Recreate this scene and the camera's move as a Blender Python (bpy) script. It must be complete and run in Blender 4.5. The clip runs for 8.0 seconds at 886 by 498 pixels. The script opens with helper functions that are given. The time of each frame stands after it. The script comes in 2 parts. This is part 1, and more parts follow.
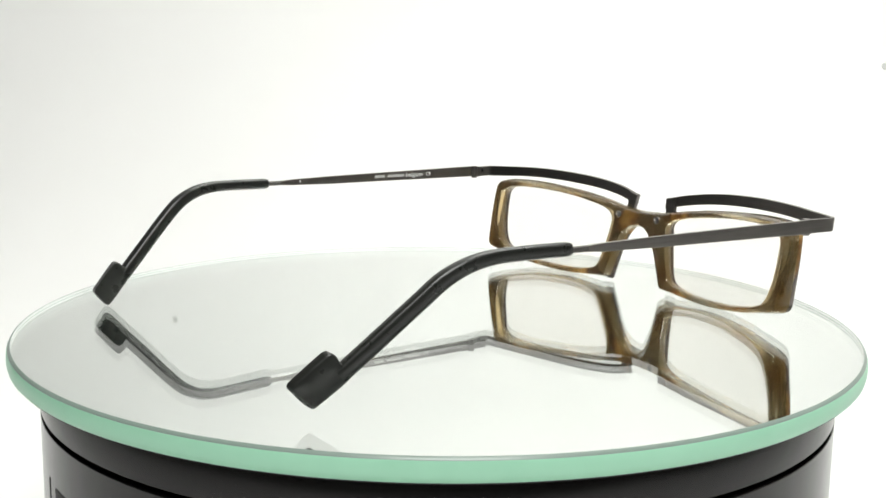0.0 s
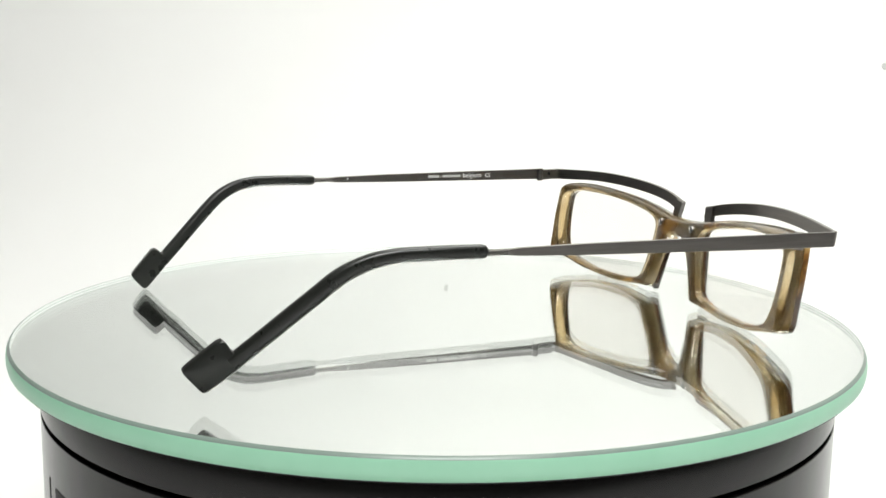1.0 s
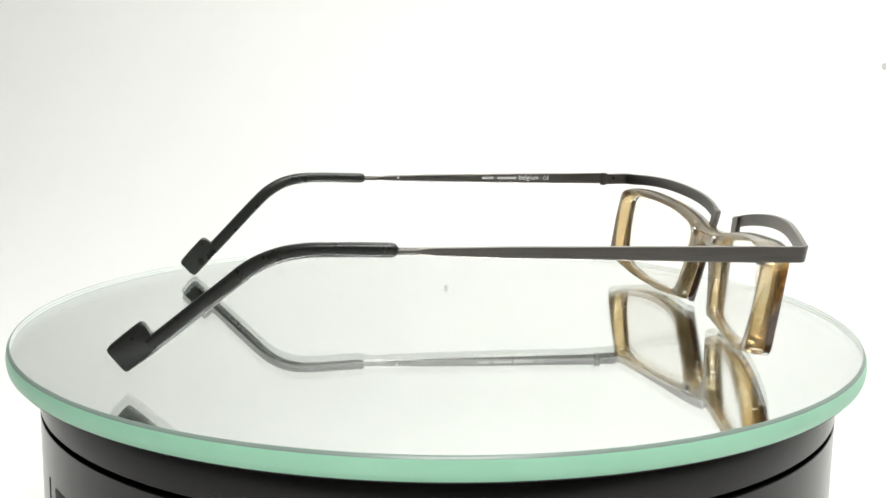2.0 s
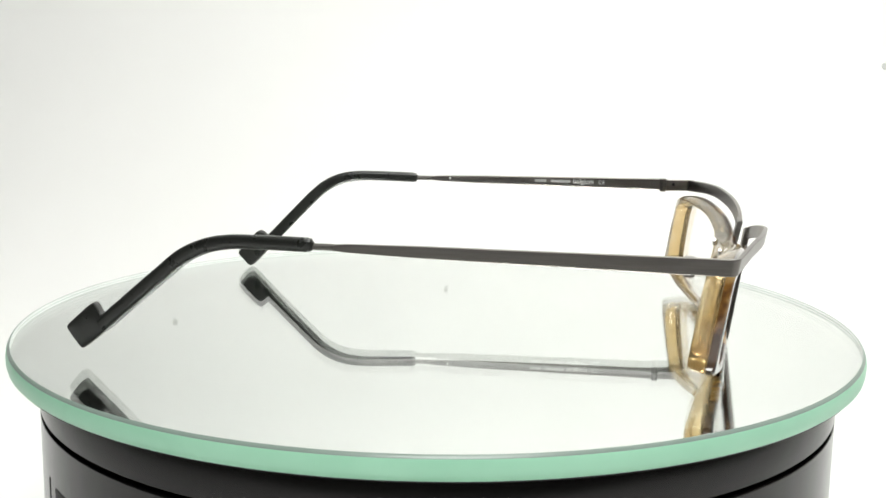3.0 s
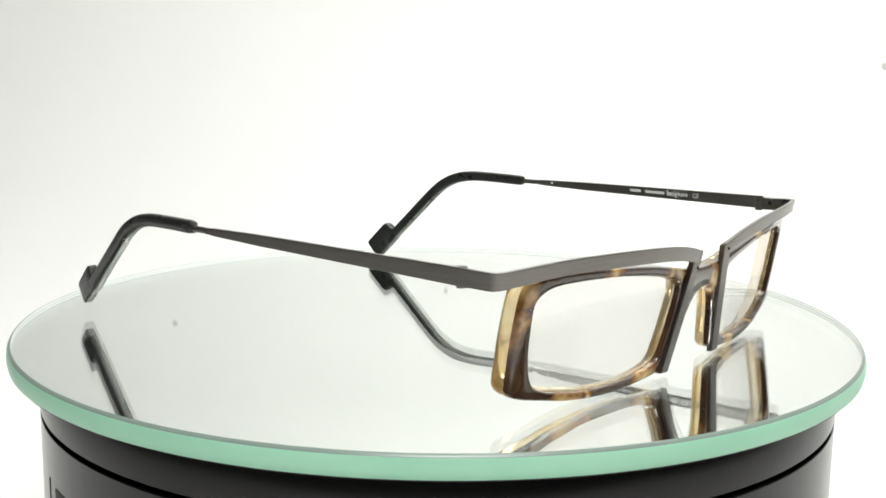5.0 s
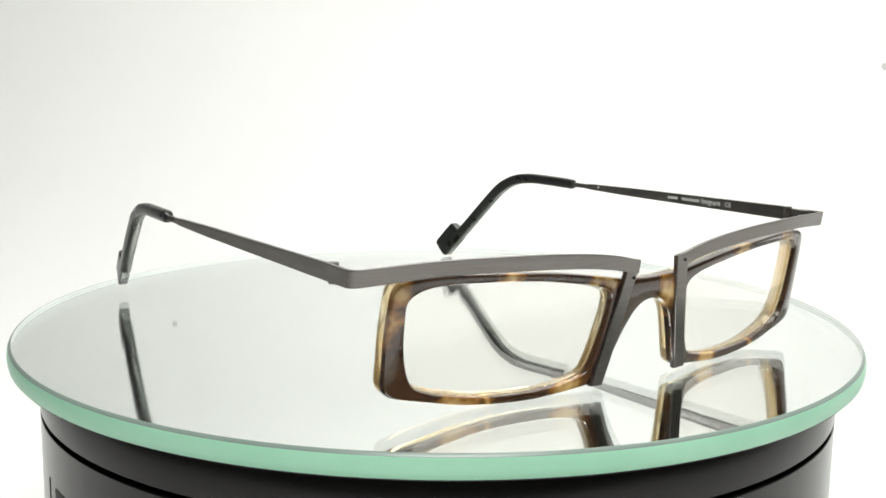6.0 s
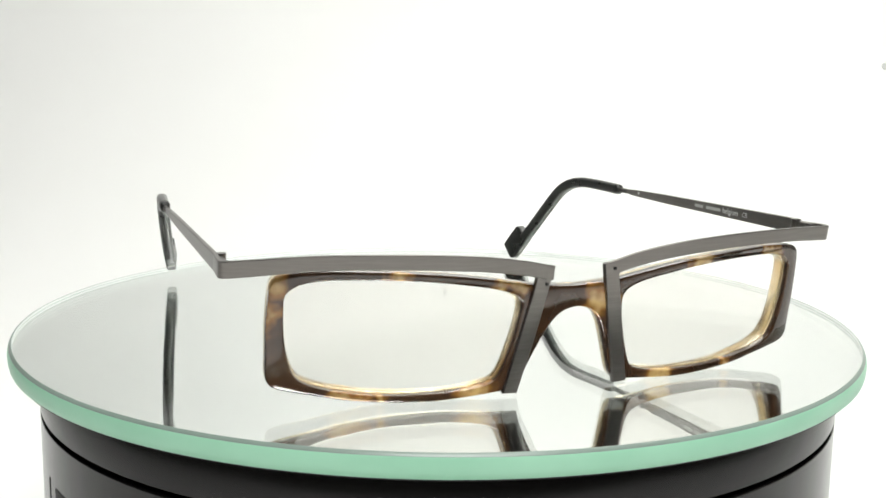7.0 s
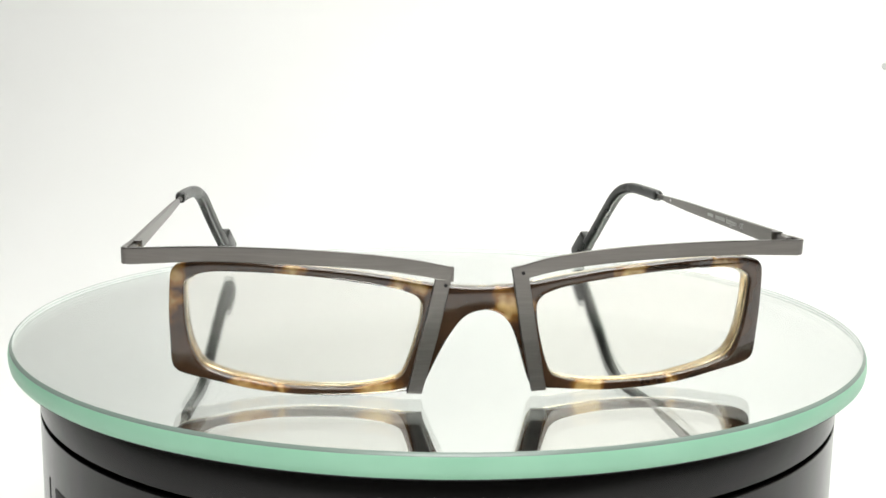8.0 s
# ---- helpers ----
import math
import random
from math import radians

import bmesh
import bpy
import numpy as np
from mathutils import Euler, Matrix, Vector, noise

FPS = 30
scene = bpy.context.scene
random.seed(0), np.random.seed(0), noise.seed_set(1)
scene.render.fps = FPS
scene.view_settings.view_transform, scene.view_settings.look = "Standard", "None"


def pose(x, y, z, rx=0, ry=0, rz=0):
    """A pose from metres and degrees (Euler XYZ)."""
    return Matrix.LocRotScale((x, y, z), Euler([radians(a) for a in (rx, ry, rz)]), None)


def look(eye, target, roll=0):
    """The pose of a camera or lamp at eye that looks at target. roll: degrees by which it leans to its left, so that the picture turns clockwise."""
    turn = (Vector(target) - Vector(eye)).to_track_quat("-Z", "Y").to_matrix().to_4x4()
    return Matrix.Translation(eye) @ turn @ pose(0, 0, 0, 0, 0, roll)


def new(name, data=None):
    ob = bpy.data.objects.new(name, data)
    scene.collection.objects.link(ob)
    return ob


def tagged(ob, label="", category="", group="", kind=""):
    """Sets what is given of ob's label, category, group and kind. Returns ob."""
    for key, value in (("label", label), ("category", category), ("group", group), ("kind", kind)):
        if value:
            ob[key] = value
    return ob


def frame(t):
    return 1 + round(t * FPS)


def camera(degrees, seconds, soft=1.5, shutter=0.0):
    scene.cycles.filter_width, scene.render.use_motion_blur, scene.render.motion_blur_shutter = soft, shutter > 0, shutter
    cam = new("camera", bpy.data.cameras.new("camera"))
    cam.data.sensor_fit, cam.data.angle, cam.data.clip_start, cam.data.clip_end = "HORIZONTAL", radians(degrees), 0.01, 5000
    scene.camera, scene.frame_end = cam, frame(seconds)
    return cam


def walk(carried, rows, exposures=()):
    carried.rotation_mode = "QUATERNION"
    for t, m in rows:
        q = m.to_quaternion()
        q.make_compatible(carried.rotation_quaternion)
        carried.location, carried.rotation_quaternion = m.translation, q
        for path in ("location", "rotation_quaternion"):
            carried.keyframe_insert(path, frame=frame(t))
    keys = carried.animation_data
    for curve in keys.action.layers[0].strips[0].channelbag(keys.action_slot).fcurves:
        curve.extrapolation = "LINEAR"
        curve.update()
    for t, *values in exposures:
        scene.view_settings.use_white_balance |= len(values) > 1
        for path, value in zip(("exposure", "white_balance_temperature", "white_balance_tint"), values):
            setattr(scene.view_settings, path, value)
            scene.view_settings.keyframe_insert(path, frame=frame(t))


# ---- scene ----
cam = camera(43.57, 8.0, soft=1.6)
EYE = Vector((0.00065, -0.26943, 0.06262))
TILT = radians(9.7155)
POSE = look(EYE, EYE + Vector((0, math.cos(TILT), -math.sin(TILT))), 0.886)
walk(cam, [(0.0, POSE), (8.0, POSE)], exposures=[(0.0, 0.0), (8.0, 0.0)])

# ---- world and lamps ----
world = bpy.data.worlds.new("studio")
scene.world = world
world.use_nodes = True
world.node_tree.nodes["Background"].inputs[0].default_value = (0.9, 0.95, 1.0, 1)
world.node_tree.nodes["Background"].inputs[1].default_value = 0.05


def area_lamp(name, eye, target, sx, sy, watts, colour=(1, 1, 1)):
    data = bpy.data.lights.new(name, "AREA")
    data.shape, data.size, data.size_y, data.energy, data.color = "RECTANGLE", sx, sy, watts, colour
    ob = new(name, data)
    ob.matrix_basis = look(eye, target)
    return ob


area_lamp("top_lamp", (0.14, 0.28, 0.70), (0.08, 0.26, 0), 0.65, 0.4, 3.55, (0.985, 0.99, 0.94))
area_lamp("wall_lamp", (0.28, 0.06, 0.70), (0.18, 0.6, 0.34), 0.55, 0.12, 1.75, (0.985, 0.99, 0.93))

area_lamp("front_lamp", (0.05, -0.44, 0.60), (0.03, -0.32, -0.07), 0.34, 0.22, 4.7, (0.98, 0.99, 0.96))


# ---- materials ----
def material(name, colour, rough=0.5, metal=0.0, **more):
    m = bpy.data.materials.new(name)
    m.use_nodes = True
    b = m.node_tree.nodes["Principled BSDF"]
    b.inputs["Base Color"].default_value = (*colour, 1)
    b.inputs["Roughness"].default_value = rough
    b.inputs["Metallic"].default_value = metal
    for k, v in more.items():
        b.inputs[k.replace("_", " ")].default_value = v
    return m


def nodes_of(m):
    return m.node_tree.nodes, m.node_tree.links, m.node_tree.nodes["Principled BSDF"]


def noise_node(m, scale, detail=4.0, stretch=(1, 1, 1), rough=0.55):
    n, l, b = nodes_of(m)
    co = n.new("ShaderNodeTexCoord")
    mp = n.new("ShaderNodeMapping")
    mp.inputs["Scale"].default_value = stretch
    t = n.new("ShaderNodeTexNoise")
    t.inputs["Scale"].default_value = scale
    t.inputs["Detail"].default_value = detail
    t.inputs["Roughness"].default_value = rough
    l.new(co.outputs["Object"], mp.inputs["Vector"])
    l.new(mp.outputs["Vector"], t.inputs["Vector"])
    return t


def ramp(m, source, stops):
    n, l, b = nodes_of(m)
    r = n.new("ShaderNodeValToRGB")
    while len(r.color_ramp.elements) < len(stops):
        r.color_ramp.elements.new(0.5)
    for e, (p, c) in zip(r.color_ramp.elements, stops):
        e.position, e.color = p, (*c, 1) if len(c) == 3 else c
    l.new(source, r.inputs["Fac"])
    return r


def bump(m, source, strength, distance):
    n, l, b = nodes_of(m)
    k = n.new("ShaderNodeBump")
    k.inputs["Strength"].default_value = strength
    k.inputs["Distance"].default_value = distance
    l.new(source, k.inputs["Height"])
    l.new(k.outputs["Normal"], b.inputs["Normal"])


def rough_from(m, source, low, high):
    n, l, b = nodes_of(m)
    r = n.new("ShaderNodeMapRange")
    r.inputs["To Min"].default_value, r.inputs["To Max"].default_value = low, high
    l.new(source, r.inputs["Value"])
    l.new(r.outputs["Result"], b.inputs["Roughness"])


def colour_from(m, source, stops):
    n, l, b = nodes_of(m)
    l.new(ramp(m, source, stops).outputs["Color"], b.inputs["Base Color"])


def glow_through(m, share):
    """Lets light from behind scatter through the surface, in its own colour."""
    n, l, b = nodes_of(m)
    glow = n.new("ShaderNodeBsdfTranslucent")
    mix = n.new("ShaderNodeMixShader")
    mix.inputs[0].default_value = share
    l.new(b.inputs["Base Color"].links[0].from_socket, glow.inputs["Color"])
    l.new(b.outputs[0], mix.inputs[1])
    l.new(glow.outputs[0], mix.inputs[2])
    l.new(mix.outputs[0], n["Material Output"].inputs["Surface"])


PAPER = material("white_paper_sweep", (0.86, 0.86, 0.85), 0.9)
tex = noise_node(PAPER, 3.0)
colour_from(PAPER, tex.outputs["Fac"], [(0.3, (0.85, 0.85, 0.84)), (0.7, (0.88, 0.88, 0.875))])

ROOM = material("grey_room_paint", (0.075, 0.075, 0.075), 0.8)
tex = noise_node(ROOM, 6.0)
colour_from(ROOM, tex.outputs["Fac"], [(0.3, (0.06, 0.06, 0.06)), (0.7, (0.09, 0.09, 0.09))])

PANEL = material("pale_grey_panel", (0.55, 0.55, 0.54), 0.85)
tex = noise_node(PANEL, 5.0)
colour_from(PANEL, tex.outputs["Fac"], [(0.3, (0.38, 0.38, 0.375)), (0.7, (0.44, 0.44, 0.43))])

GLASS = material("clear_float_glass", (0.965, 0.992, 0.975), 0.0, 0.0, Transmission_Weight=1.0, IOR=1.5)
SILVER = material("mirror_silvering", (0.96, 0.97, 0.96), 0.0, 1.0)
EDGE = material("ground_green_glass_edge", (0.40, 0.86, 0.61), 0.35)
tex = noise_node(EDGE, 60.0, 3.0, (1, 1, 0.4))
colour_from(EDGE, tex.outputs["Fac"], [(0.25, (0.40, 0.77, 0.55)), (0.75, (0.46, 0.83, 0.61))])
glow_through(EDGE, 0.12)
# Pale liner inside the edge, added for light that reaches the far side untinted.
LINER = material("pale_edge_liner", (0.93, 0.94, 0.93), 0.6)
tex = noise_node(LINER, 90.0, 3.0)
colour_from(LINER, tex.outputs["Fac"], [(0.3, (0.74, 0.76, 0.75)), (0.7, (0.79, 0.80, 0.79))])
glow_through(LINER, 0.05)
ARRIS = material("dark_green_glass_arris", (0.24, 0.31, 0.27), 0.3)
BACKING = material("black_mirror_backing", (0.012, 0.012, 0.012), 0.5)

DRUM = material("black_glossy_plastic", (0.008, 0.0072, 0.007), 0.22, 0.0, Specular_IOR_Level=0.32)
tex = noise_node(DRUM, 35.0, 5.0)
rough_from(DRUM, tex.outputs["Fac"], 0.12, 0.24)
INK = material("black_print", (0.006, 0.006, 0.006), 0.6)
RUBBER = material("black_rubber_seam", (0.004, 0.004, 0.004), 0.8)

TORTOISE = material("tortoiseshell_acetate", (0.1, 0.05, 0.02), 0.07, 0.0, Coat_Weight=1.0, Coat_Roughness=0.015, Transmission_Weight=0.15, IOR=1.5)
SPOTS = ((-57, 23.5, 6.5), (-57.5, 17, 6.5), (-34, 25, 5), (-14, 22, 5), (-42, 1, 5.5), (-37, 0.5, 4), (-18, 1, 5.5), (6.5, 18, 6.5), (29, 24, 5), (48, 25, 5), (21, 1, 5.5), (40, 1, 4.5))


def mottle(m, spots):
    """Amber clouds at the given places (x, z, reach in mm) over a fine brown mottling."""
    n, l, b = nodes_of(m)
    fine = noise_node(m, 140.0, 3.0)
    warp = noise_node(m, 210.0, 2.0)
    co = n.new("ShaderNodeTexCoord")
    moved = n.new("ShaderNodeVectorMath")
    moved.operation = "MULTIPLY_ADD"
    moved.inputs[1].default_value = (0.012, 0.012, 0.012)
    l.new(warp.outputs["Color"], moved.inputs[0])
    l.new(co.outputs["Object"], moved.inputs[2])
    flat = n.new("ShaderNodeVectorMath")
    flat.operation = "MULTIPLY"
    flat.inputs[1].default_value = (1, 0.15, 1)
    l.new(moved.outputs[0], flat.inputs[0])
    last = None
    for x, z, reach in spots:
        d = n.new("ShaderNodeVectorMath")
        d.operation = "DISTANCE"
        d.inputs[1].default_value = (x * 0.001 + 0.006, 0, z * 0.001 + 0.006)
        l.new(flat.outputs[0], d.inputs[0])
        r = n.new("ShaderNodeMapRange")
        r.interpolation_type = "SMOOTHSTEP"
        r.inputs["From Min"].default_value, r.inputs["From Max"].default_value = reach * 0.001, 0
        l.new(d.outputs["Value"], r.inputs["Value"])
        if last is None:
            last = r.outputs["Result"]
        else:
            top = n.new("ShaderNodeMath")
            top.operation = "MAXIMUM"
            l.new(last, top.inputs[0])
            l.new(r.outputs["Result"], top.inputs[1])
            last = top.outputs[0]
    total = n.new("ShaderNodeMath")
    total.operation = "MULTIPLY_ADD"
    total.inputs[1].default_value = 0.42
    l.new(last, total.inputs[0])
    calm = n.new("ShaderNodeMapRange")
    calm.inputs["To Min"].default_value, calm.inputs["To Max"].default_value = 0.32, 0.68
    l.new(fine.outputs["Fac"], calm.inputs["Value"])
    l.new(calm.outputs["Result"], total.inputs[2])
    return total.outputs[0]


colour_from(TORTOISE, mottle(TORTOISE, SPOTS), [(0.42, (0.055, 0.032, 0.020)), (0.6, (0.095, 0.048, 0.025)), (0.76, (0.32, 0.15, 0.04)), (0.95, (0.74, 0.5, 0.2))])
glow_through(TORTOISE, 0.1)

HONEY = material("honey_acetate", (0.72, 0.55, 0.27), 0.04, 0.0, Transmission_Weight=1.0, IOR=1.45, Coat_Weight=0.4, Coat_Roughness=0.02)
tex = noise_node(HONEY, 95.0, 3.0)
# Outer ends coloured deeper amber, in place of the longer light path there.
HN, HL, _ = nodes_of(HONEY)
h_co, h_xyz, h_abs, h_map, h_sum = (HN.new("ShaderNode" + k) for k in ("TexCoord", "SeparateXYZ", "Math", "MapRange", "Math"))
h_abs.operation, h_sum.operation = "ABSOLUTE", "ADD"
for key, value in (("From Min", 0.0535), ("From Max", 0.0565), ("To Min", 0.0), ("To Max", -0.2)):
    h_map.inputs[key].default_value = value
HL.new(h_co.outputs["Object"], h_xyz.inputs[0])
HL.new(h_xyz.outputs["X"], h_abs.inputs[0])
HL.new(h_abs.outputs[0], h_map.inputs["Value"])
HL.new(h_map.outputs["Result"], h_sum.inputs[0])
HL.new(tex.outputs["Fac"], h_sum.inputs[1])
colour_from(HONEY, h_sum.outputs[0], [(0.3, (0.64, 0.42, 0.17)), (0.5, (0.89, 0.73, 0.46)), (0.66, (0.96, 0.87, 0.67))])
glow_through(HONEY, 0.16)

LENS = material("clear_spectacle_lens", (0.994, 0.974, 0.95), 0.0, 0.0, Transmission_Weight=1.0, IOR=1.5)

METAL = material("brushed_gunmetal", (0.2, 0.19, 0.18), 0.4, 1.0)
tex = noise_node(METAL, 1500.0, 3.0, (0.06, 0.06, 1.0), 0.7)
colour_from(METAL, tex.outputs["Fac"], [(0.3, (0.185, 0.172, 0.16)), (0.7, (0.225, 0.21, 0.197))])
rough_from(METAL, tex.outputs["Fac"], 0.27, 0.35)
bump(METAL, tex.outputs["Fac"], 0.018, 0.00005)
DULL = material("dull_gunmetal", (0.15, 0.142, 0.132), 0.5, 1.0)
STEEL = material("bright_steel", (0.62, 0.61, 0.6), 0.2, 1.0)
TIP = material("black_temple_tip", (0.017, 0.018, 0.016), 0.35)
tex = noise_node(TIP, 300.0, 4.0)
rough_from(TIP, tex.outputs["Fac"], 0.22, 0.36)
PRINT = material("pale_grey_print", (0.88, 0.88, 0.86), 0.6)
FAINT = material("faint_grey_print", (0.5, 0.5, 0.48), 0.6)
SMUDGE = material("grey_smudge", (0.55, 0.55, 0.54), 0.9)


# ---- mesh helpers ----
def mesh_of(name, bm, mat, smooth=35):
    me = bpy.data.meshes.new(name)
    bmesh.ops.recalc_face_normals(bm, faces=bm.faces)
    limit = radians(smooth)
    for e in bm.edges:
        e.smooth = len(e.link_faces) == 2 and e.calc_face_angle(0) < limit
    for f in bm.faces:
        f.smooth = True
    bm.to_mesh(me)
    bm.free()
    me.materials.append(mat)
    return me


def part(name, bm, mat, parent=None, label="", smooth=35):
    ob = new(name, mesh_of(name, bm, mat, smooth))
    ob.parent = parent
    if label:
        tagged(ob, label)
    return ob


def lathe(profile, steps=192, closed=False):
    """A body of revolution about z from (radius, height) pairs."""
    bm = bmesh.new()
    rings = []
    for r, z in profile:
        if r < 1e-7:
            rings.append([bm.verts.new((0, 0, z))])
        else:
            rings.append([bm.verts.new((r * math.cos(2 * math.pi * i / steps), r * math.sin(2 * math.pi * i / steps), z)) for i in range(steps)])
    pairs = list(zip(rings, rings[1:])) + ([(rings[-1], rings[0])] if closed else [])
    for a, b in pairs:
        for i in range(steps):
            j = (i + 1) % steps
            if len(a) == 1:
                bm.faces.new((a[0], b[i], b[j]))
            elif len(b) == 1:
                bm.faces.new((a[i], a[j], b[0]))
            else:
                bm.faces.new((a[i], a[j], b[j], b[i]))
    return bm


def resample(points, step):
    """A smooth closed outline through the points (Catmull-Rom), at even steps."""
    out = []
    n = len(points)
    for i in range(n):
        p0, p1, p2, p3 = (Vector(points[(i + k) % n]) for k in (-1, 0, 1, 2))
        m = max(1, round((p2 - p1).length / step))
        d1, d2 = (p2 - p0) * 0.5, (p3 - p1) * 0.5
        ln = (p2 - p1).length
        d1, d2 = d1.normalized() * min(d1.length, ln), d2.normalized() * min(d2.length, ln)
        for k in range(m):
            t = k / m
            out.append(p1 * (2 * t**3 - 3 * t**2 + 1) + d1 * (t**3 - 2 * t**2 + t) + p2 * (-2 * t**3 + 3 * t**2) + d2 * (t**3 - t**2))
    return out


def inset(loop, amount):
    """The closed outline moved towards its inside by amount (anticlockwise outlines)."""
    n, out = len(loop), []
    for i in range(n):
        d = (loop[(i + 1) % n] - loop[i - 1]).normalized()
        out.append(loop[i] + Vector((-d.y, d.x)) * amount)
    return out


def anticlockwise(loop):
    area = sum(a.x * b.y - b.x * a.y for a, b in zip(loop, loop[1:] + loop[:1]))
    return loop if area > 0 else loop[::-1]


def slab(outer, holes, profile, place, rim=None):
    """A plate with holes: profile is (depth, inset) from front to back; place maps (u, v, depth) to a point."""
    bm = bmesh.new()
    loops = [(anticlockwise(outer), 1)] + [(anticlockwise(h), -1) for h in holes]
    ends = {0: [], 1: []}
    for loop, way in loops:
        rings = []
        for depth, ins in profile if way > 0 else rim or profile:
            rings.append([bm.verts.new(place(p.x, p.y, depth)) for p in inset(loop, ins * way)])
        for a, b in zip(rings, rings[1:]):
            for i in range(len(a)):
                j = (i + 1) % len(a)
                bm.faces.new((a[i], a[j], b[j], b[i]))
        for k, ring in ((0, rings[0]), (1, rings[-1])):
            for i in range(len(ring)):
                ends[k].append(bm.edges.get((ring[i], ring[(i + 1) % len(ring)])))
    for k in ends:
        bmesh.ops.triangle_fill(bm, use_beauty=True, use_dissolve=False, edges=ends[k])
    return bm


def sweep(path, section, cap=True):
    """Rings section(i, t) of (side, up) offsets along a path of points; side lies level."""
    bm = bmesh.new()
    rings = []
    n = len(path)
    for i, p in enumerate(path):
        p = Vector(p)
        d = (Vector(path[min(i + 1, n - 1)]) - Vector(path[max(i - 1, 0)])).normalized()
        side = d.cross(Vector((0, 0, 1))).normalized()
        up = side.cross(d).normalized()
        rings.append([bm.verts.new(p + side * a + up * b) for a, b in section(i, i / (n - 1))])
    for a, b in zip(rings, rings[1:]):
        for i in range(len(a)):
            j = (i + 1) % len(a)
            bm.faces.new((a[i], a[j], b[j], b[i]))
    if cap:
        bm.faces.new(rings[0])
        bm.faces.new(rings[-1][::-1])
    return bm


def rounded(w, h, r, per=4):
    """A rounded rectangle as (x, y) pairs."""
    out = []
    r = min(r, w / 2 * 0.999, h / 2 * 0.999)
    for k, (cx, cy) in enumerate(((w / 2 - r, h / 2 - r), (-w / 2 + r, h / 2 - r), (-w / 2 + r, -h / 2 + r), (w / 2 - r, -h / 2 + r))):
        for i in range(per + 1):
            a = math.pi / 2 * (k + i / per)
            out.append((cx + r * math.cos(a), cy + r * math.sin(a)))
    return out


def curve_through(points, step):
    """A smooth open curve through points, at even steps."""
    pts = [Vector(p) for p in points]
    out = []
    for i in range(len(pts) - 1):
        p0, p1, p2, p3 = pts[max(i - 1, 0)], pts[i], pts[i + 1], pts[min(i + 2, len(pts) - 1)]
        ln = (p2 - p1).length
        d1, d2 = (p2 - p0).normalized() * ln, (p3 - p1).normalized() * ln
        m = max(1, round(ln / step))
        for k in range(m):
            t = k / m
            out.append(p1 * (2 * t**3 - 3 * t**2 + 1) + d1 * (t**3 - 2 * t**2 + t) + p2 * (-2 * t**3 + 3 * t**2) + d2 * (t**3 - t**2))
    return out + [pts[-1]]


def add(bm, other):
    """Joins other into bm."""
    me = bpy.data.meshes.new("joined")
    other.to_mesh(me)
    other.free()
    bm.from_mesh(me)
    bpy.data.meshes.remove(me)
    return bm


def disc_bm(r, h, at, way="z", steps=24, dome=0.0):
    bm = lathe([(0, h / 2 + dome), (r * 0.6, h / 2 + dome * 0.6), (r, h / 2), (r, -h / 2), (0, -h / 2)], steps)
    turn = {"z": Matrix(), "y": pose(0, 0, 0, 90, 0, 0), "-y": pose(0, 0, 0, -90, 0, 0), "x": pose(0, 0, 0, 0, 90, 0), "-x": pose(0, 0, 0, 0, -90, 0)}[way]
    bm.transform(Matrix.Translation(at) @ turn)
    return bm


MM = 0.001


# ---- studio: white sweep, tent and room ----
FLOOR_Z = -0.075
WALL_Y = 0.60


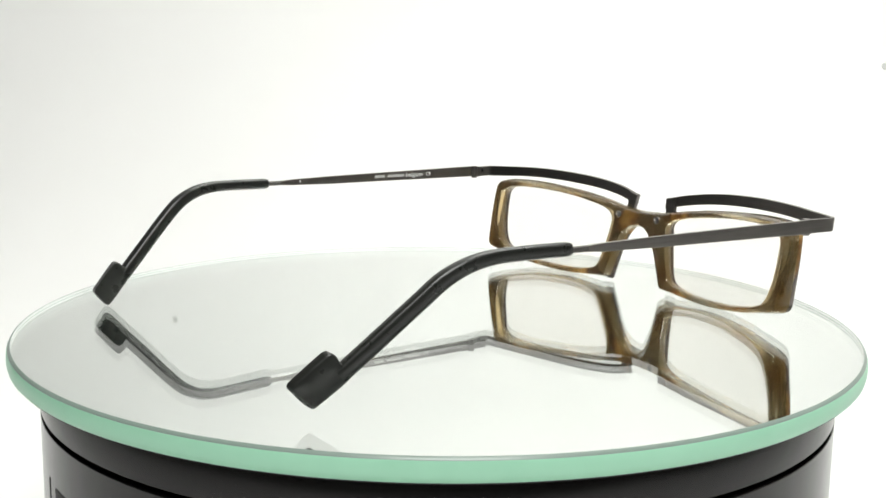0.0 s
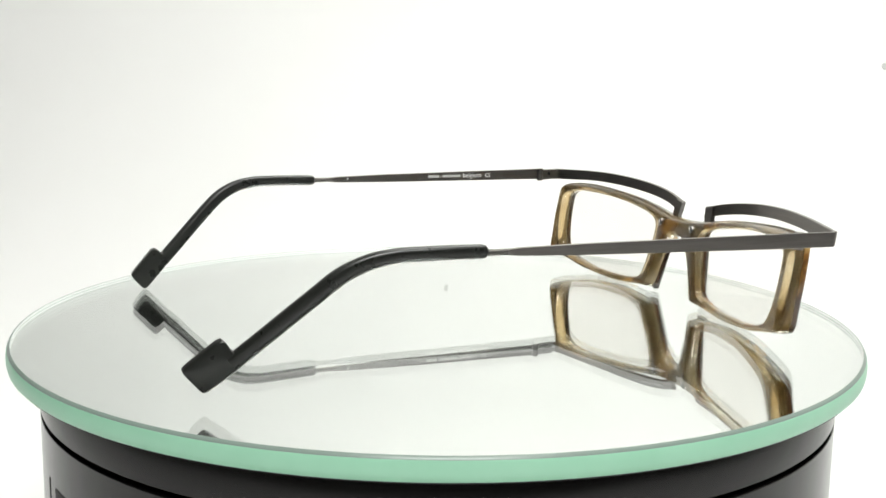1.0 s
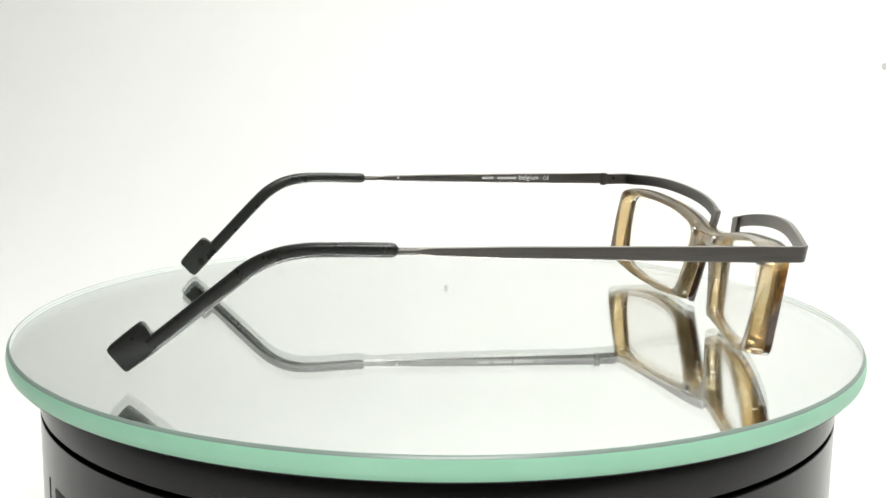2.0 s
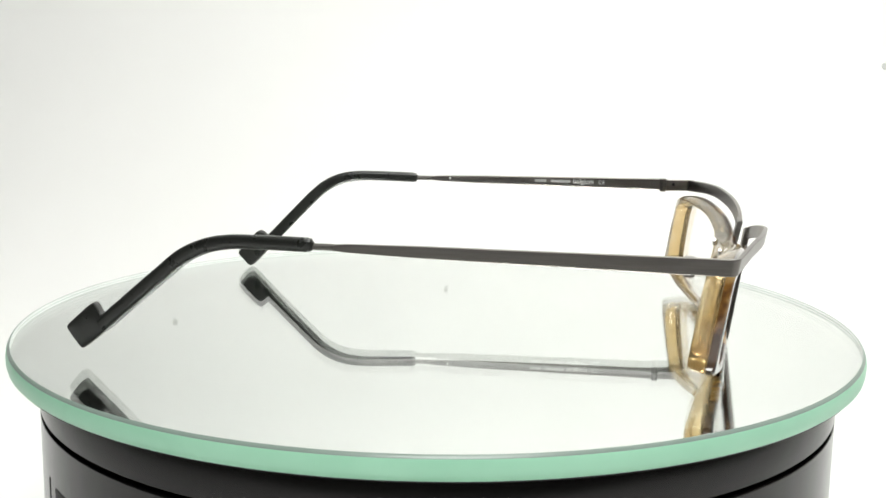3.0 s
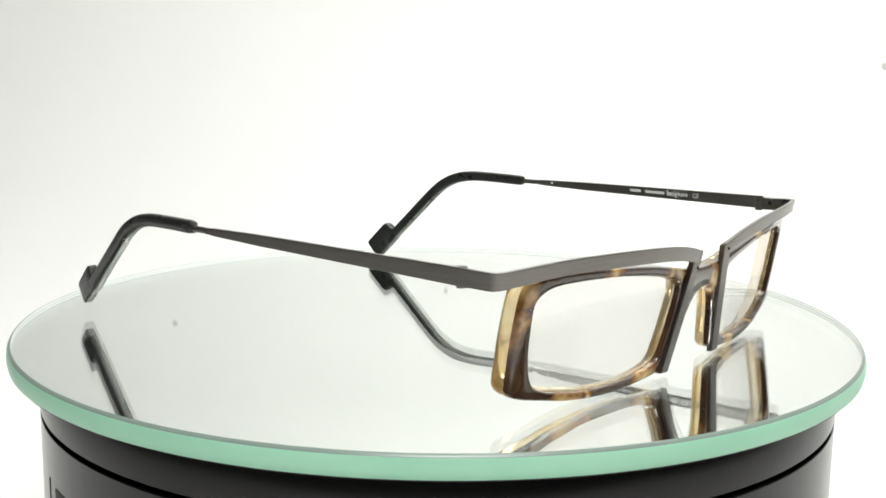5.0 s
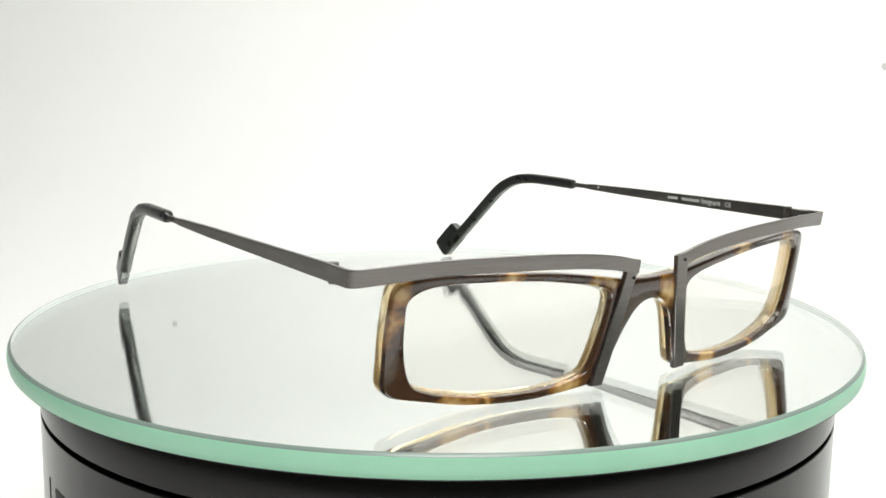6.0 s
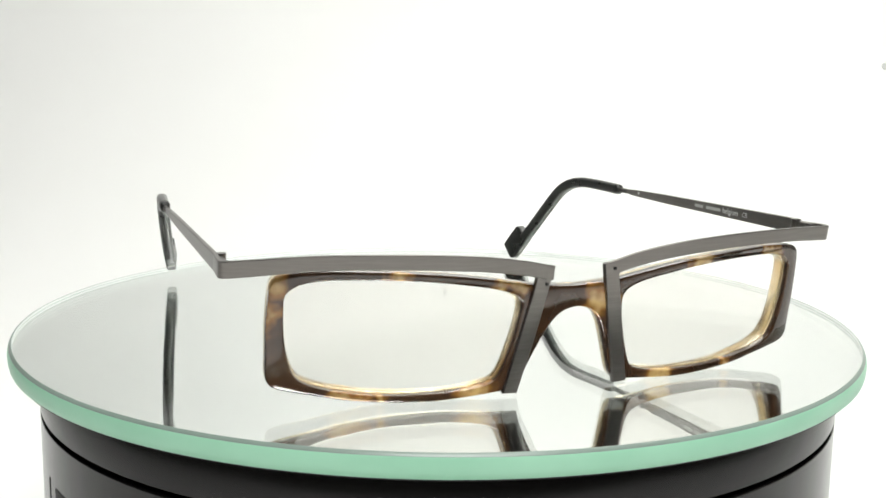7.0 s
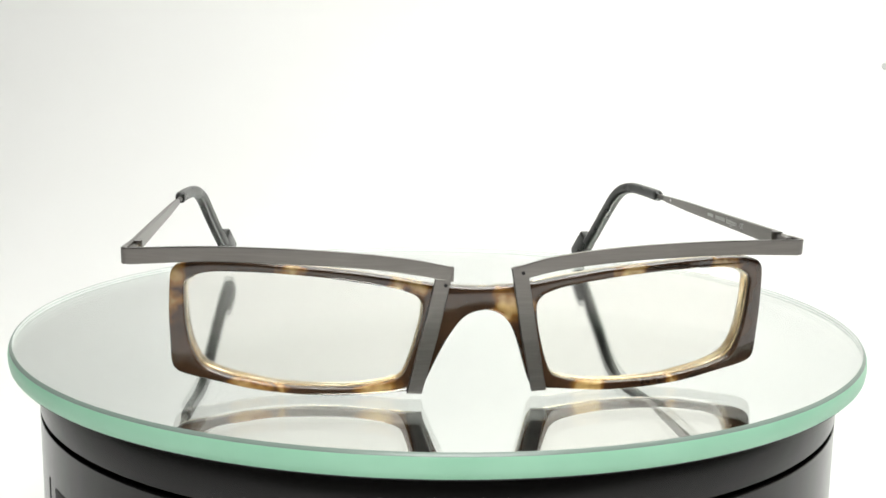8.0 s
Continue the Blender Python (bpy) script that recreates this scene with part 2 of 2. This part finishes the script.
def studio():
    bm = bmesh.new()
    line = [(-0.5, FLOOR_Z), (0.0, FLOOR_Z), (0.30, FLOOR_Z)]
    r = 0.28
    for k in range(1, 65):
        a = math.pi / 2 * k / 64
        line.append((WALL_Y - r + r * math.sin(a), FLOOR_Z + r - r * math.cos(a)))
    line += [(WALL_Y, 0.5), (WALL_Y, 0.78)]
    outer = [(y + 0.004, z - 0.004) for y, z in line[:-1]] + [(line[-1][0] + 0.004, line[-1][1])]
    rows = [[bm.verts.new((x, y, z)) for y, z in half] for half in (line, outer) for x in (-0.62, 0.62)]
    for i in range(len(line) - 1):
        bm.faces.new((rows[0][i], rows[0][i + 1], rows[1][i + 1], rows[1][i]))
        bm.faces.new((rows[2][i], rows[3][i], rows[3][i + 1], rows[2][i + 1]))
        for a, b in ((0, 2), (1, 3)):
            bm.faces.new((rows[a][i], rows[b][i], rows[b][i + 1], rows[a][i + 1]))
    for i in (0, -1):
        bm.faces.new((rows[0][i], rows[1][i], rows[3][i], rows[2][i]))
    ob = part("backdrop", bm, PAPER, None, "", 40)
    tagged(ob, "seamless white paper sweep behind the turntable", "backdrop", kind="structure")

    def board(name, size, at, mat, label, category):
        b = bmesh.new()
        bmesh.ops.create_cube(b, size=1)
        b.transform(Matrix.Translation(at) @ Matrix.Diagonal((*size, 1)))
        o = part(name, b, mat)
        tagged(o, label, category, kind="structure")

    # Two unseen panels, added to brighten reflections on the right and darken the left.
    board("bounce_panel_east", (0.006, 0.62, 0.86), (0.626, 0.29, 0.35), PANEL, "unseen pale grey panel added beside the sweep to reflect some light", "wall")
    board("dark_panel_west", (0.006, 0.62, 0.86), (-0.626, 0.29, 0.35), ROOM, "unseen dark grey panel added beside the sweep to darken reflections", "wall")
    board("ceiling", (1.26, 0.62, 0.006), (0, 0.29, 0.785), PAPER, "plain white top panel of the photo tent", "ceiling")
    board("wall_south", (3.6, 0.05, 1.9), (0, -1.6, 0.85), ROOM, "dim grey room wall behind the camera", "wall")
    board("wall_north", (3.6, 0.05, 1.9), (0, 1.4, 0.85), ROOM, "dim grey room wall behind the paper sweep", "wall")
    board("outer_wall_east", (0.05, 2.95, 1.9), (1.825, -0.1, 0.85), ROOM, "dim grey side wall of the room", "wall")
    board("outer_wall_west", (0.05, 2.95, 1.9), (-1.825, -0.1, 0.85), ROOM, "dim grey side wall of the room", "wall")
    board("room_ceiling", (3.7, 3.05, 0.05), (0, -0.1, 1.825), ROOM, "dim grey ceiling of the room", "ceiling")
    board("ground", (3.7, 3.05, 0.05), (0, -0.1, FLOOR_Z - 0.0295), ROOM, "plain dark grey work surface under the sweep", "ground")


studio()


# ---- turntable drum ----
DRUM_R = 0.0942
PLATE_T = 0.00456


def drum():
    base = new("turntable_base")
    tagged(base, "black glossy plastic turntable drum with a groove under a mirror plate", "turntable", kind="thing")
    top = -PLATE_T - 0.0005
    groove = -0.0151
    part("drum_cap", lathe([(0, top), (DRUM_R - 0.0012, top), (DRUM_R - 0.0004, top - 0.0003), (DRUM_R, top - 0.0011), (DRUM_R, groove + 0.00065), (DRUM_R - 0.0002, groove + 0.0005), (0, groove + 0.0005)], 256), DRUM, base)
    part("seam", lathe([(0, groove + 0.00045), (DRUM_R - 0.0024, groove + 0.00045), (DRUM_R - 0.0024, groove - 0.00065), (0, groove - 0.00065)], 256), RUBBER, base, "matt black recessed seam")
    low = groove - 0.0007
    part("drum_body", lathe([(0, low), (DRUM_R - 0.00015, low), (DRUM_R, low - 0.00015), (DRUM_R, FLOOR_Z + 0.001), (DRUM_R - 0.001, FLOOR_Z), (0, FLOOR_Z)], 256), DRUM, base)

    def patch(name, a0, a1, z0, z1, mat, label):
        bm = bmesh.new()
        n = 12
        rows = []
        for r in (DRUM_R - 0.001, DRUM_R + 0.00012):
            for z in (z0, z1):
                rows.append([bm.verts.new((r * math.cos(radians(a0 + (a1 - a0) * k / n)), r * math.sin(radians(a0 + (a1 - a0) * k / n)), z)) for k in range(n + 1)])
        for a, b in ((0, 1), (1, 3), (3, 2), (2, 0)):
            for k in range(n):
                bm.faces.new((rows[a][k], rows[a][k + 1], rows[b][k + 1], rows[b][k]))
        for k in (0, n):
            bm.faces.new((rows[0][k], rows[1][k], rows[3][k], rows[2][k]))
        part(name, bm, mat, base, label)

    patch("slot", -150.15, -149.85, -0.0256, -0.06, INK, "thin black upright slot")
    patch("panel", -146.8, -128, -0.0262, -0.05, INK, "matt black label panel")
    return base


drum()


# ---- mirror plate ----
def plate():
    ob = new("mirror_plate")
    tagged(ob, "round thick glass mirror plate with a green ground edge", "mirror plate", kind="thing")
    R = 0.1
    part("glass", lathe([(0, 0), (R - 0.0006, 0)], 256), GLASS, ob).visible_shadow = False
    part("arris", lathe([(R - 0.0006, 0), (R - 0.00025, -0.0002), (R, -0.0006)], 256), ARRIS, ob, "narrow dark green bevelled rim", 60)
    edge = [(R, -0.0006), (R + 0.00022, -0.0012), (R + 0.00035, -0.0022), (R + 0.0003, -0.0032), (R + 0.0001, -0.0041), (R - 0.0004, -PLATE_T)]
    part("ground_edge", lathe(edge, 256), EDGE, ob, "pale green ground glass edge", 60)
    for z0, z1 in ((-0.00002, -0.0013), (-0.0039, -PLATE_T + 0.0001)):
        part("inner_line", lathe([(R - 0.0006, z0), (R - 0.0006, z1)], 256), ARRIS, ob, "thin dark line along the edge inside the glass", 60)
    part("edge_liner", lathe([(R - 0.0006, -0.0013), (R - 0.0006, -0.0039)], 256), LINER, ob, "added pale liner that hides the green of the far edge", 60)
    part("silvering", lathe([(0, -PLATE_T + 0.00002), (R - 0.0004, -PLATE_T + 0.00002)], 256), SILVER, ob, "silvered mirror layer")
    part("backing", lathe([(0, -PLATE_T), (R - 0.0006, -PLATE_T), (R - 0.0006, -PLATE_T - 0.0003), (0, -PLATE_T - 0.0003)], 256), BACKING, ob, "black paint on the mirror's back")
    return ob


mirror_plate = plate()


# ---- spectacles ----
CX = 0.35     # middle of the front, mm


def front_y(x, z):
    return -7.3 + 7.0 * (max(0, abs(x - CX) - 8) / 49.5) ** 1.8 + (25 - z) * 0.15


def front_place(u, v, depth):
    """The point at a depth behind the curved front, square to it; the two outer end walls run straight back."""
    x = u - CX
    k = min(1, max(0, (abs(x) - 50) / 6))
    slope = math.copysign(7.0 * 1.8 / 49.5 * (max(0, abs(x) - 8) / 49.5) ** 0.8, x) * (1 - 0.8 * k)
    back = Vector((-slope, 1, 0.06)).normalized()
    return (Vector((u, front_y(u, v), v)) + back * depth) * MM


def back_place(u, v, depth):
    """As front_place, with the back layer thicker towards the two outer ends."""
    k = min(1, max(0, (abs(u - CX) - 25) / 28))
    return front_place(u, v, depth + k * k * (3 - 2 * k) * 1.2 * (depth - 1.6) / 2.6)


def along(table, x):
    """A smooth value between the (place, value) pairs of a table."""
    n = len(table)
    i = max(0, min(n - 2, sum(1 for a, _ in table if a <= x) - 1))

    def slope(k):
        a, b = table[max(k - 1, 0)], table[min(k + 1, n - 1)]
        return (b[1] - a[1]) / (b[0] - a[0])

    (x0, y0), (x1, y1) = table[i], table[i + 1]
    w = x1 - x0
    t = min(1, max(0, (x - x0) / w))
    return y0 * (2 * t**3 - 3 * t**2 + 1) + slope(i) * w * (t**3 - 2 * t**2 + t) + y1 * (3 * t**2 - 2 * t**3) + slope(i + 1) * w * (t**3 - t**2)


# depth and top of the two brow bars by the distance from the middle, mm
BAR_Y = {1: [(5, -7.9), (13, -8.2), (21, -8.0), (30.5, -7.2), (42, -5.8), (52, -3.7), (61, -1.0), (64.7, 0.1)],
         -1: [(5, -8.0), (11, -8.9), (18.4, -9.5), (27, -9.3), (38, -7.5), (50, -4.2), (60, -1.3), (64.7, 0.1)]}
BAR_Z = {1: [(5, 25.4), (7, 25.7), (13, 27.3), (21, 28.5), (31, 29.25), (42, 29.6), (52, 29.5), (61, 29.1), (64.7, 28.95), (90, 28.95)],
         -1: [(4, 25.5), (6, 25.8), (11, 26.95), (18.4, 28.1), (27, 28.85), (38, 29.2), (50, 29.05), (60, 28.45), (64.7, 28.2), (90, 28.2)]}


def rim_outline():
    half = [(6, 21.7), (9.5, 22.15), (16, 23.3), (24.5, 24.5), (37, 25.55), (45.5, 25.95), (52.5, 25.75), (55.4, 25.0), (56.5, 23.4), (57.05, 16), (57.0, 10), (56.9, 6.0), (56.0, 4.4), (53.5, 3.5), (48, 2.35), (43, 1.3), (38, 0.65), (32, 0.2), (26, 0.1), (20, 0.5), (14.5, 1.0), (11.0, 1.3), (9.9, 2.8)]
    right = half + [(8.5, 7.0), (7.2, 11.0), (6.1, 13.6), (4.6, 15.6), (3.0, 16.6)]
    left = half + [(8.0, 7.2), (6.3, 10.8), (5.0, 13.0), (3.6, 15.0), (1.8, 16.4)]
    pts = [(0, 21.4)] + right + [(0.8, 17.0)] + [(-x, z) for x, z in left[::-1]]
    return [p + Vector((CX, 0)) for p in resample(pts, 0.9)]


def eye_outline(side):
    half = [(47.5, 24.15), (37, 24.0), (26.3, 23.1), (15.7, 21.4), (12, 20.05), (10.75, 18.6), (10.6, 17), (11.05, 13.9), (12.4, 8.5), (14.05, 4.3), (16.2, 2.95), (21, 2.0), (27, 1.65), (37, 1.9), (43.5, 2.9), (47.5, 3.75), (51.3, 5.4), (53.05, 8.4), (54, 13.2), (54.25, 19.4), (53.9, 21.8), (51.5, 23.5)]
    return [Vector((side * p.x + CX, p.y)) for p in inset(anticlockwise(resample(half, 0.9)), 0.1)]


def spectacles():
    specs = new("spectacles")
    tagged(specs, "spectacles with tortoiseshell acetate rims, gunmetal brow bars and black temple tips", "spectacles", kind="thing")
    rims, eyes = rim_outline(), [eye_outline(-1), eye_outline(1)]
    part("front_rim", slab(rims, eyes, [(0, 0.4), (0.08, 0.22), (0.22, 0.08), (0.5, 0), (1.6, 0)], front_place, [(0, 0.35), (0.08, 0.18), (0.22, 0.06), (0.5, 0.0), (1.6, 0)]), TORTOISE, specs, "mottled brown tortoiseshell front layer")
    part("back_rim", slab(rims, eyes, [(1.62, 0.02), (2.6, 0.08), (3.3, 0.25), (3.75, 0.5), (4.05, 0.8), (4.2, 1.1)], back_place, [(1.62, -0.15), (2.6, -0.3), (3.4, -0.25), (3.8, -0.1), (4.1, 0.1), (4.2, 0.25)]), HONEY, specs, "translucent honey-coloured back layer")
    for side in (-1, 1):
        loop = eye_outline(side)
        part("lens", slab(loop, [], [(1.2, -0.05), (2.7, -0.05)], front_place), LENS, specs, "clear glass lens").visible_shadow = False
        brow(specs, side)
        temple(specs, side)
    return specs


def brow(specs, side):
    """A metal brow bar with its end piece towards the hinge, and its leg down the nose side."""
    path = []
    x0 = 5.75 + CX * side if side > 0 else 4.95
    end = 64.9 if side < 0 else 65.5
    for i in range(61):
        x = x0 + (end - 1.4 - x0) * i / 60
        path.append((x, along(BAR_Y[side], x), x))
    y0 = path[-1][1]
    for k in range(1, 8):
        a = math.pi / 2 * k / 7
        path.append((end - 1.4 + 1.4 * math.sin(a), y0 + 1.4 - 1.4 * math.cos(a) + 0.3 * math.sin(a), 63 + k / 4))
    path += [(end - 0.15, 4.0, 66), (64.55, 6.2, 68), (64.355, 8.4, 70)]
    bm = bmesh.new()
    rings = []
    thick = 0.95
    for i, (x, y, d) in enumerate(path):
        a, b = Vector(path[max(i - 1, 0)][:2]), Vector(path[min(i + 1, len(path) - 1)][:2])
        t = (b - a).normalized()
        n = Vector((-t.y, t.x))      # towards the back
        z = along(BAR_Z[side], d)
        high = 2.85 + 0.3 * min(1, max(0, (d - 50) / 14))
        tip = 0.17 * min(1, max(0, (65.5 - d) / 2))
        ring = []
        for u, v in rounded(thick, high, 0.18, 2):
            q = Vector((x, y)) + n * (u + thick / 2)
            ring.append(bm.verts.new((side * q.x * MM, (q.y - tip * v) * MM, (z - high / 2 + v) * MM)))
        rings.append(ring)
    for a, b in zip(rings, rings[1:]):
        for i in range(len(a)):
            j = (i + 1) % len(a)
            bm.faces.new((a[i], a[j], b[j], b[i]))
    bm.faces.new(rings[0])
    bm.faces.new(rings[-1][::-1])
    bar = part("brow_bar", bm, METAL, specs, "brushed gunmetal brow bar", 20)

    pts = [Vector(p) for p in ((5.35, 25.3), (8.7, 26.0), (8.75, 22.8), (10.95, 12), (13.35, 0.9), (10.5, 0.75), (7.8, 12.3))]
    loop = []
    for a, b in zip(pts, pts[1:] + pts[:1]):
        m = max(1, round((b - a).length / 1.5))
        loop += [a + (b - a) * k / m for k in range(m)]
    loop = [Vector((side * p.x + CX, p.y)) for p in loop]
    face = -8.1 if side > 0 else -8.3
    part("nose_leg", slab(loop, [], [(0, 0.12), (0.12, 0), (1.15, 0), (1.25, 0.1)], lambda u, v, d: Vector((u, face + (25 - v) * 0.165 + d, v)) * MM), METAL, bar, "flat gunmetal leg on the nose side of the rim", 25)
    sx, sz = (7.8, 24.4) if side > 0 else (-6.4, 22.2)
    part("rivet", disc_bm(0.33 * MM, 0.3 * MM, Vector((sx, face + (25 - sz) * 0.165 - 0.08, sz)) * MM, "y", 16), INK, bar, "tiny dark rivet")
    part("screw", disc_bm(0.95 * MM, 0.5 * MM, Vector((side * 7.4 + CX, front_y(7.4, 20) + 4.65, 20.0)) * MM, "-y", 20, 0.25 * MM), STEEL, specs, "domed bright steel screw head")


def temple(specs, side):
    """A gunmetal arm with a black moulded tip that bends down behind the ear."""
    shift = 0.0 if side < 0 else 2.0

    def tx(y):
        return 64.5 - 1.6 * y / 79 if y < 79 else 62.9 - 8.6 * ((y - 79) / 52) ** 1.5

    zc0, zc1 = (26.5, 27.05) if side < 0 else (27.65, 27.45)
    arm = []
    heights = []
    for i in range(41):
        y = 8.3 + (75.5 + shift - 8.3) * i / 40
        arm.append(Vector((side * (tx(y) - 0.45), y, zc0 + (zc1 - zc0) * y / 79)) * MM)
        k = y / (72.6 + shift)
        h = 3.4 - 1.4 * k - 0.4 * max(0, k - 0.8) / 0.2 if k < 1 else 1.55 - 0.4 * min(1, (k - 1) / 0.03)
        heights.append(h)
    bm = sweep(arm, lambda i, t: [(a * MM, b * MM) for a, b in rounded(0.95, heights[i], 0.2, 2)])
    ob = part("temple_arm", bm, METAL, specs, "slim tapered gunmetal temple arm", 20)
    neck = [Vector((side * (tx(y) - 0.45), y, zc1)) * MM for y in (74.8 + shift, 77, 80.5 + shift)]
    part("neck", sweep(neck, lambda i, t: [(a * MM, b * MM) for a, b in rounded(1.3, 1.3, 0.6, 4)]), DULL, ob, "thin round dull metal neck")

    if side < 0:
        line = [(78.4, 27.3), (85, 27.35), (91, 27.25), (96, 27.0), (101, 25.95), (106, 23.6), (111, 19.65), (116, 15.55), (121, 11.4), (125.5, 7.7)]
        block = [(125.2, 9.9), (126.4, 11.4), (127.2, 12.1), (128.2, 11.8), (133.6, 7.3), (134.2, 6.5), (133.9, 5.7), (131.2, 2.7), (130.4, 2.3), (129.5, 2.8), (124.0, 7.1), (122.0, 10.2)]
    else:
        line = [(80.6, 27.45), (88, 27.65), (94, 27.75), (99, 27.65), (103.7, 26.8), (107.5, 25.1), (110.7, 22.7), (116, 17.3), (121.6, 11.3), (125.5, 7.2)]
        block = [(125.4, 9.3), (126.7, 10.3), (127.8, 10.8), (128.7, 10.3), (133.6, 4.8), (133.9, 4.0), (133.5, 3.2), (131.2, 0.5), (130.4, 0.12), (129.6, 0.5), (124.2, 6.4), (122.2, 9.8)]
    path = [Vector((side * (tx(p.x) - 0.45), p.x, p.y)) * MM for p in curve_through([Vector(q) for q in line], 0.8)]
    n = len(path)

    def section(i, t):
        s = min(1.0, math.sqrt(max(0.02, 1 - (1 - min(1, i / 2.0)) ** 2)))
        high = 2.82 + 0.42 * min(1, max(0, (t - 0.3) / 0.25))
        wide = 2.5 + 0.4 * min(1, max(0, (t - 0.3) / 0.25))
        return [(a * s * MM, b * s * MM) for a, b in rounded(wide, high, 1.0, 4)]

    bm = sweep(path, section)
    loop = resample([Vector(q) for q in block], 0.5)
    depth = 2.6
    add(bm, slab(loop, [], [(0, 0.5), (0.12, 0.2), (0.4, 0.0), (depth - 0.4, 0), (depth - 0.12, 0.2), (depth, 0.5)],
                 lambda u, v, d: Vector((side * (tx(u) - 0.45 + depth / 2 - d), u, v)) * MM))
    part("temple_tip", bm, TIP, ob, "moulded black plastic temple tip with a square end")

    part("hinge", disc_bm(0.95 * MM, 3.7 * MM, Vector((side * 62.95, 8.5, zc0 - 0.15)) * MM, "z", 20), METAL, ob, "small barrel hinge")
    lug = bmesh.new()
    bmesh.ops.create_cube(lug, size=1)
    lug.transform(Matrix.Translation(Vector((side * 63.25, 5.6, zc0 + 0.1)) * MM) @ Matrix.Diagonal((1.2 * MM, 5.8 * MM, 2.3 * MM, 1)))
    bmesh.ops.bevel(lug, geom=lug.edges[:], offset=0.15 * MM, segments=2, affect="EDGES")
    part("hinge_lug", lug, METAL, ob)
    part("hinge_screw", disc_bm(0.45 * MM, 0.16 * MM, Vector((side * 62.62, 5.6, zc0 + 0.1)) * MM, "x", 16), INK, ob, "tiny dark hinge screw")
    if side > 0:
        printing(ob, tx, zc0)


def printing(arm, tx, z0):
    """Pale print on the inner face of the arm: bars for the name, letters for the rest."""
    def bar(y0, y1, low, high):
        b = bmesh.new()
        bmesh.ops.create_cube(b, size=1)
        ym = (y0 + y1) / 2
        b.transform(Matrix.Translation(Vector((tx(ym) - 0.95, ym, z0 + (low + high) / 2)) * MM) @ Matrix.Diagonal((0.06 * MM, abs(y1 - y0) * MM, (high - low) * MM, 1)))
        part("print_bar", b, FAINT, arm, "pale printed bar")

    bar(45.8, 42.4, -0.35, 0.4)
    bar(41.5, 35.4, -0.35, 0.4)
    for text, y, size in (("belgium", 34.6, 1.95), ("CE", 27.2, 1.6)):
        data = bpy.data.curves.new("lettering", "FONT")
        data.body, data.size = text, size * MM
        tmp = new("lettering", data)
        me = bpy.data.meshes.new_from_object(tmp.evaluated_get(bpy.context.evaluated_depsgraph_get()))
        bpy.data.objects.remove(tmp)
        me.materials.clear()
        me.materials.append(PRINT)
        ob = new("lettering", me)
        ob.parent = arm
        ob.matrix_basis = Matrix.Translation(Vector((tx(y) - 1.0, y, z0 - 0.5)) * MM) @ pose(0, 0, 0, 90, 0, -90)
        tagged(ob, "pale printed lettering")
    part("size_mark", disc_bm(0.33 * MM, 0.08 * MM, Vector((tx(71) - 0.95, 71.1, z0 + 0.0)) * MM, "x", 12), PRINT, arm, "pale printed dot")


spectacles_thing = spectacles()


# ---- LED strip in the tent's roof ----
GLOW = material("white_led", (0.9, 0.9, 0.9), 0.4)
GLOW.node_tree.nodes["Principled BSDF"].inputs["Emission Color"].default_value = (1, 0.99, 0.95, 1)
GLOW.node_tree.nodes["Principled BSDF"].inputs["Emission Strength"].default_value = 70


def led_strip(at, turned):
    strip = new("led_strip")
    strip.matrix_basis = pose(*at, 0, 0, turned)
    tagged(strip, "white strip of small bright round LEDs under the tent's roof", "lamp", "tent lamps", "thing")
    bm = bmesh.new()
    bmesh.ops.create_cube(bm, size=1)
    bm.transform(Matrix.Diagonal((0.40, 0.014, 0.006, 1)))
    bmesh.ops.bevel(bm, geom=bm.edges[:], offset=0.001, segments=2, affect="EDGES")
    part("rail", bm, PAPER, strip)
    for k in range(8):
        part("led", disc_bm(0.0035, 0.002, (-0.1785 + 0.051 * k, 0, -0.0042), "z", 16), GLOW, strip)


led_strip((-0.2, 0.02, 0.76), 0)
led_strip((0.24, 0.02, 0.76), 0)


# ---- marks on the paper sweep ----
def smudge(x, y, z, w, h):
    slope = math.degrees(math.atan2(0.205 - z, y - 0.32))
    bm = disc_bm(1, 0.02, (0, 0, 0), "y", 24)
    bm.transform(Matrix.Diagonal((w / 2, 0.03, h / 2, 1)))
    ob = part("smudge", bm, SMUDGE)
    ob.matrix_basis = pose(x, y - 0.0006, z, -slope, 0, 0)
    tagged(ob, "small grey smudge on the white paper sweep", "smudge", "marks on the sweep", "thing")


SMUDGES = ((-0.2129, 0.5935, 0.1453, 0.0045, 0.0045), (0.0029, 0.585, 0.1148, 0.003, 0.0055), (-0.2353, 0.5872, 0.1221, 0.002, 0.002), (0.3244, 0.561, 0.0623, 0.004, 0.005))
for s in SMUDGES:
    smudge(*s)


# ---- movement ----
def turn(t):
    return 117.84 - 14.73 * t + 0.28 * math.sin(math.pi * t / 8)


def motions():
    seat = pose(0.0066, -0.06398, 0, 0, 0, 7.355)
    steps = [i * 0.5 for i in range(17)]
    lean = pose(0, 0, 0, 0, 0, -80) @ pose(0, 0, 0, 0, -0.115, 0) @ pose(0, 0, 0, 0, 0, 80)
    off_centre = pose(0.0005 * math.cos(radians(114)), 0.0005 * math.sin(radians(114)), 0)
    walk(mirror_plate, [(t, pose(0, 0, 0, 0, 0, turn(t)) @ off_centre @ lean) for t in steps])
    walk(spectacles_thing, [(t, pose(0, 0, 0, 0, 0, turn(t)) @ seat) for t in steps])


motions()
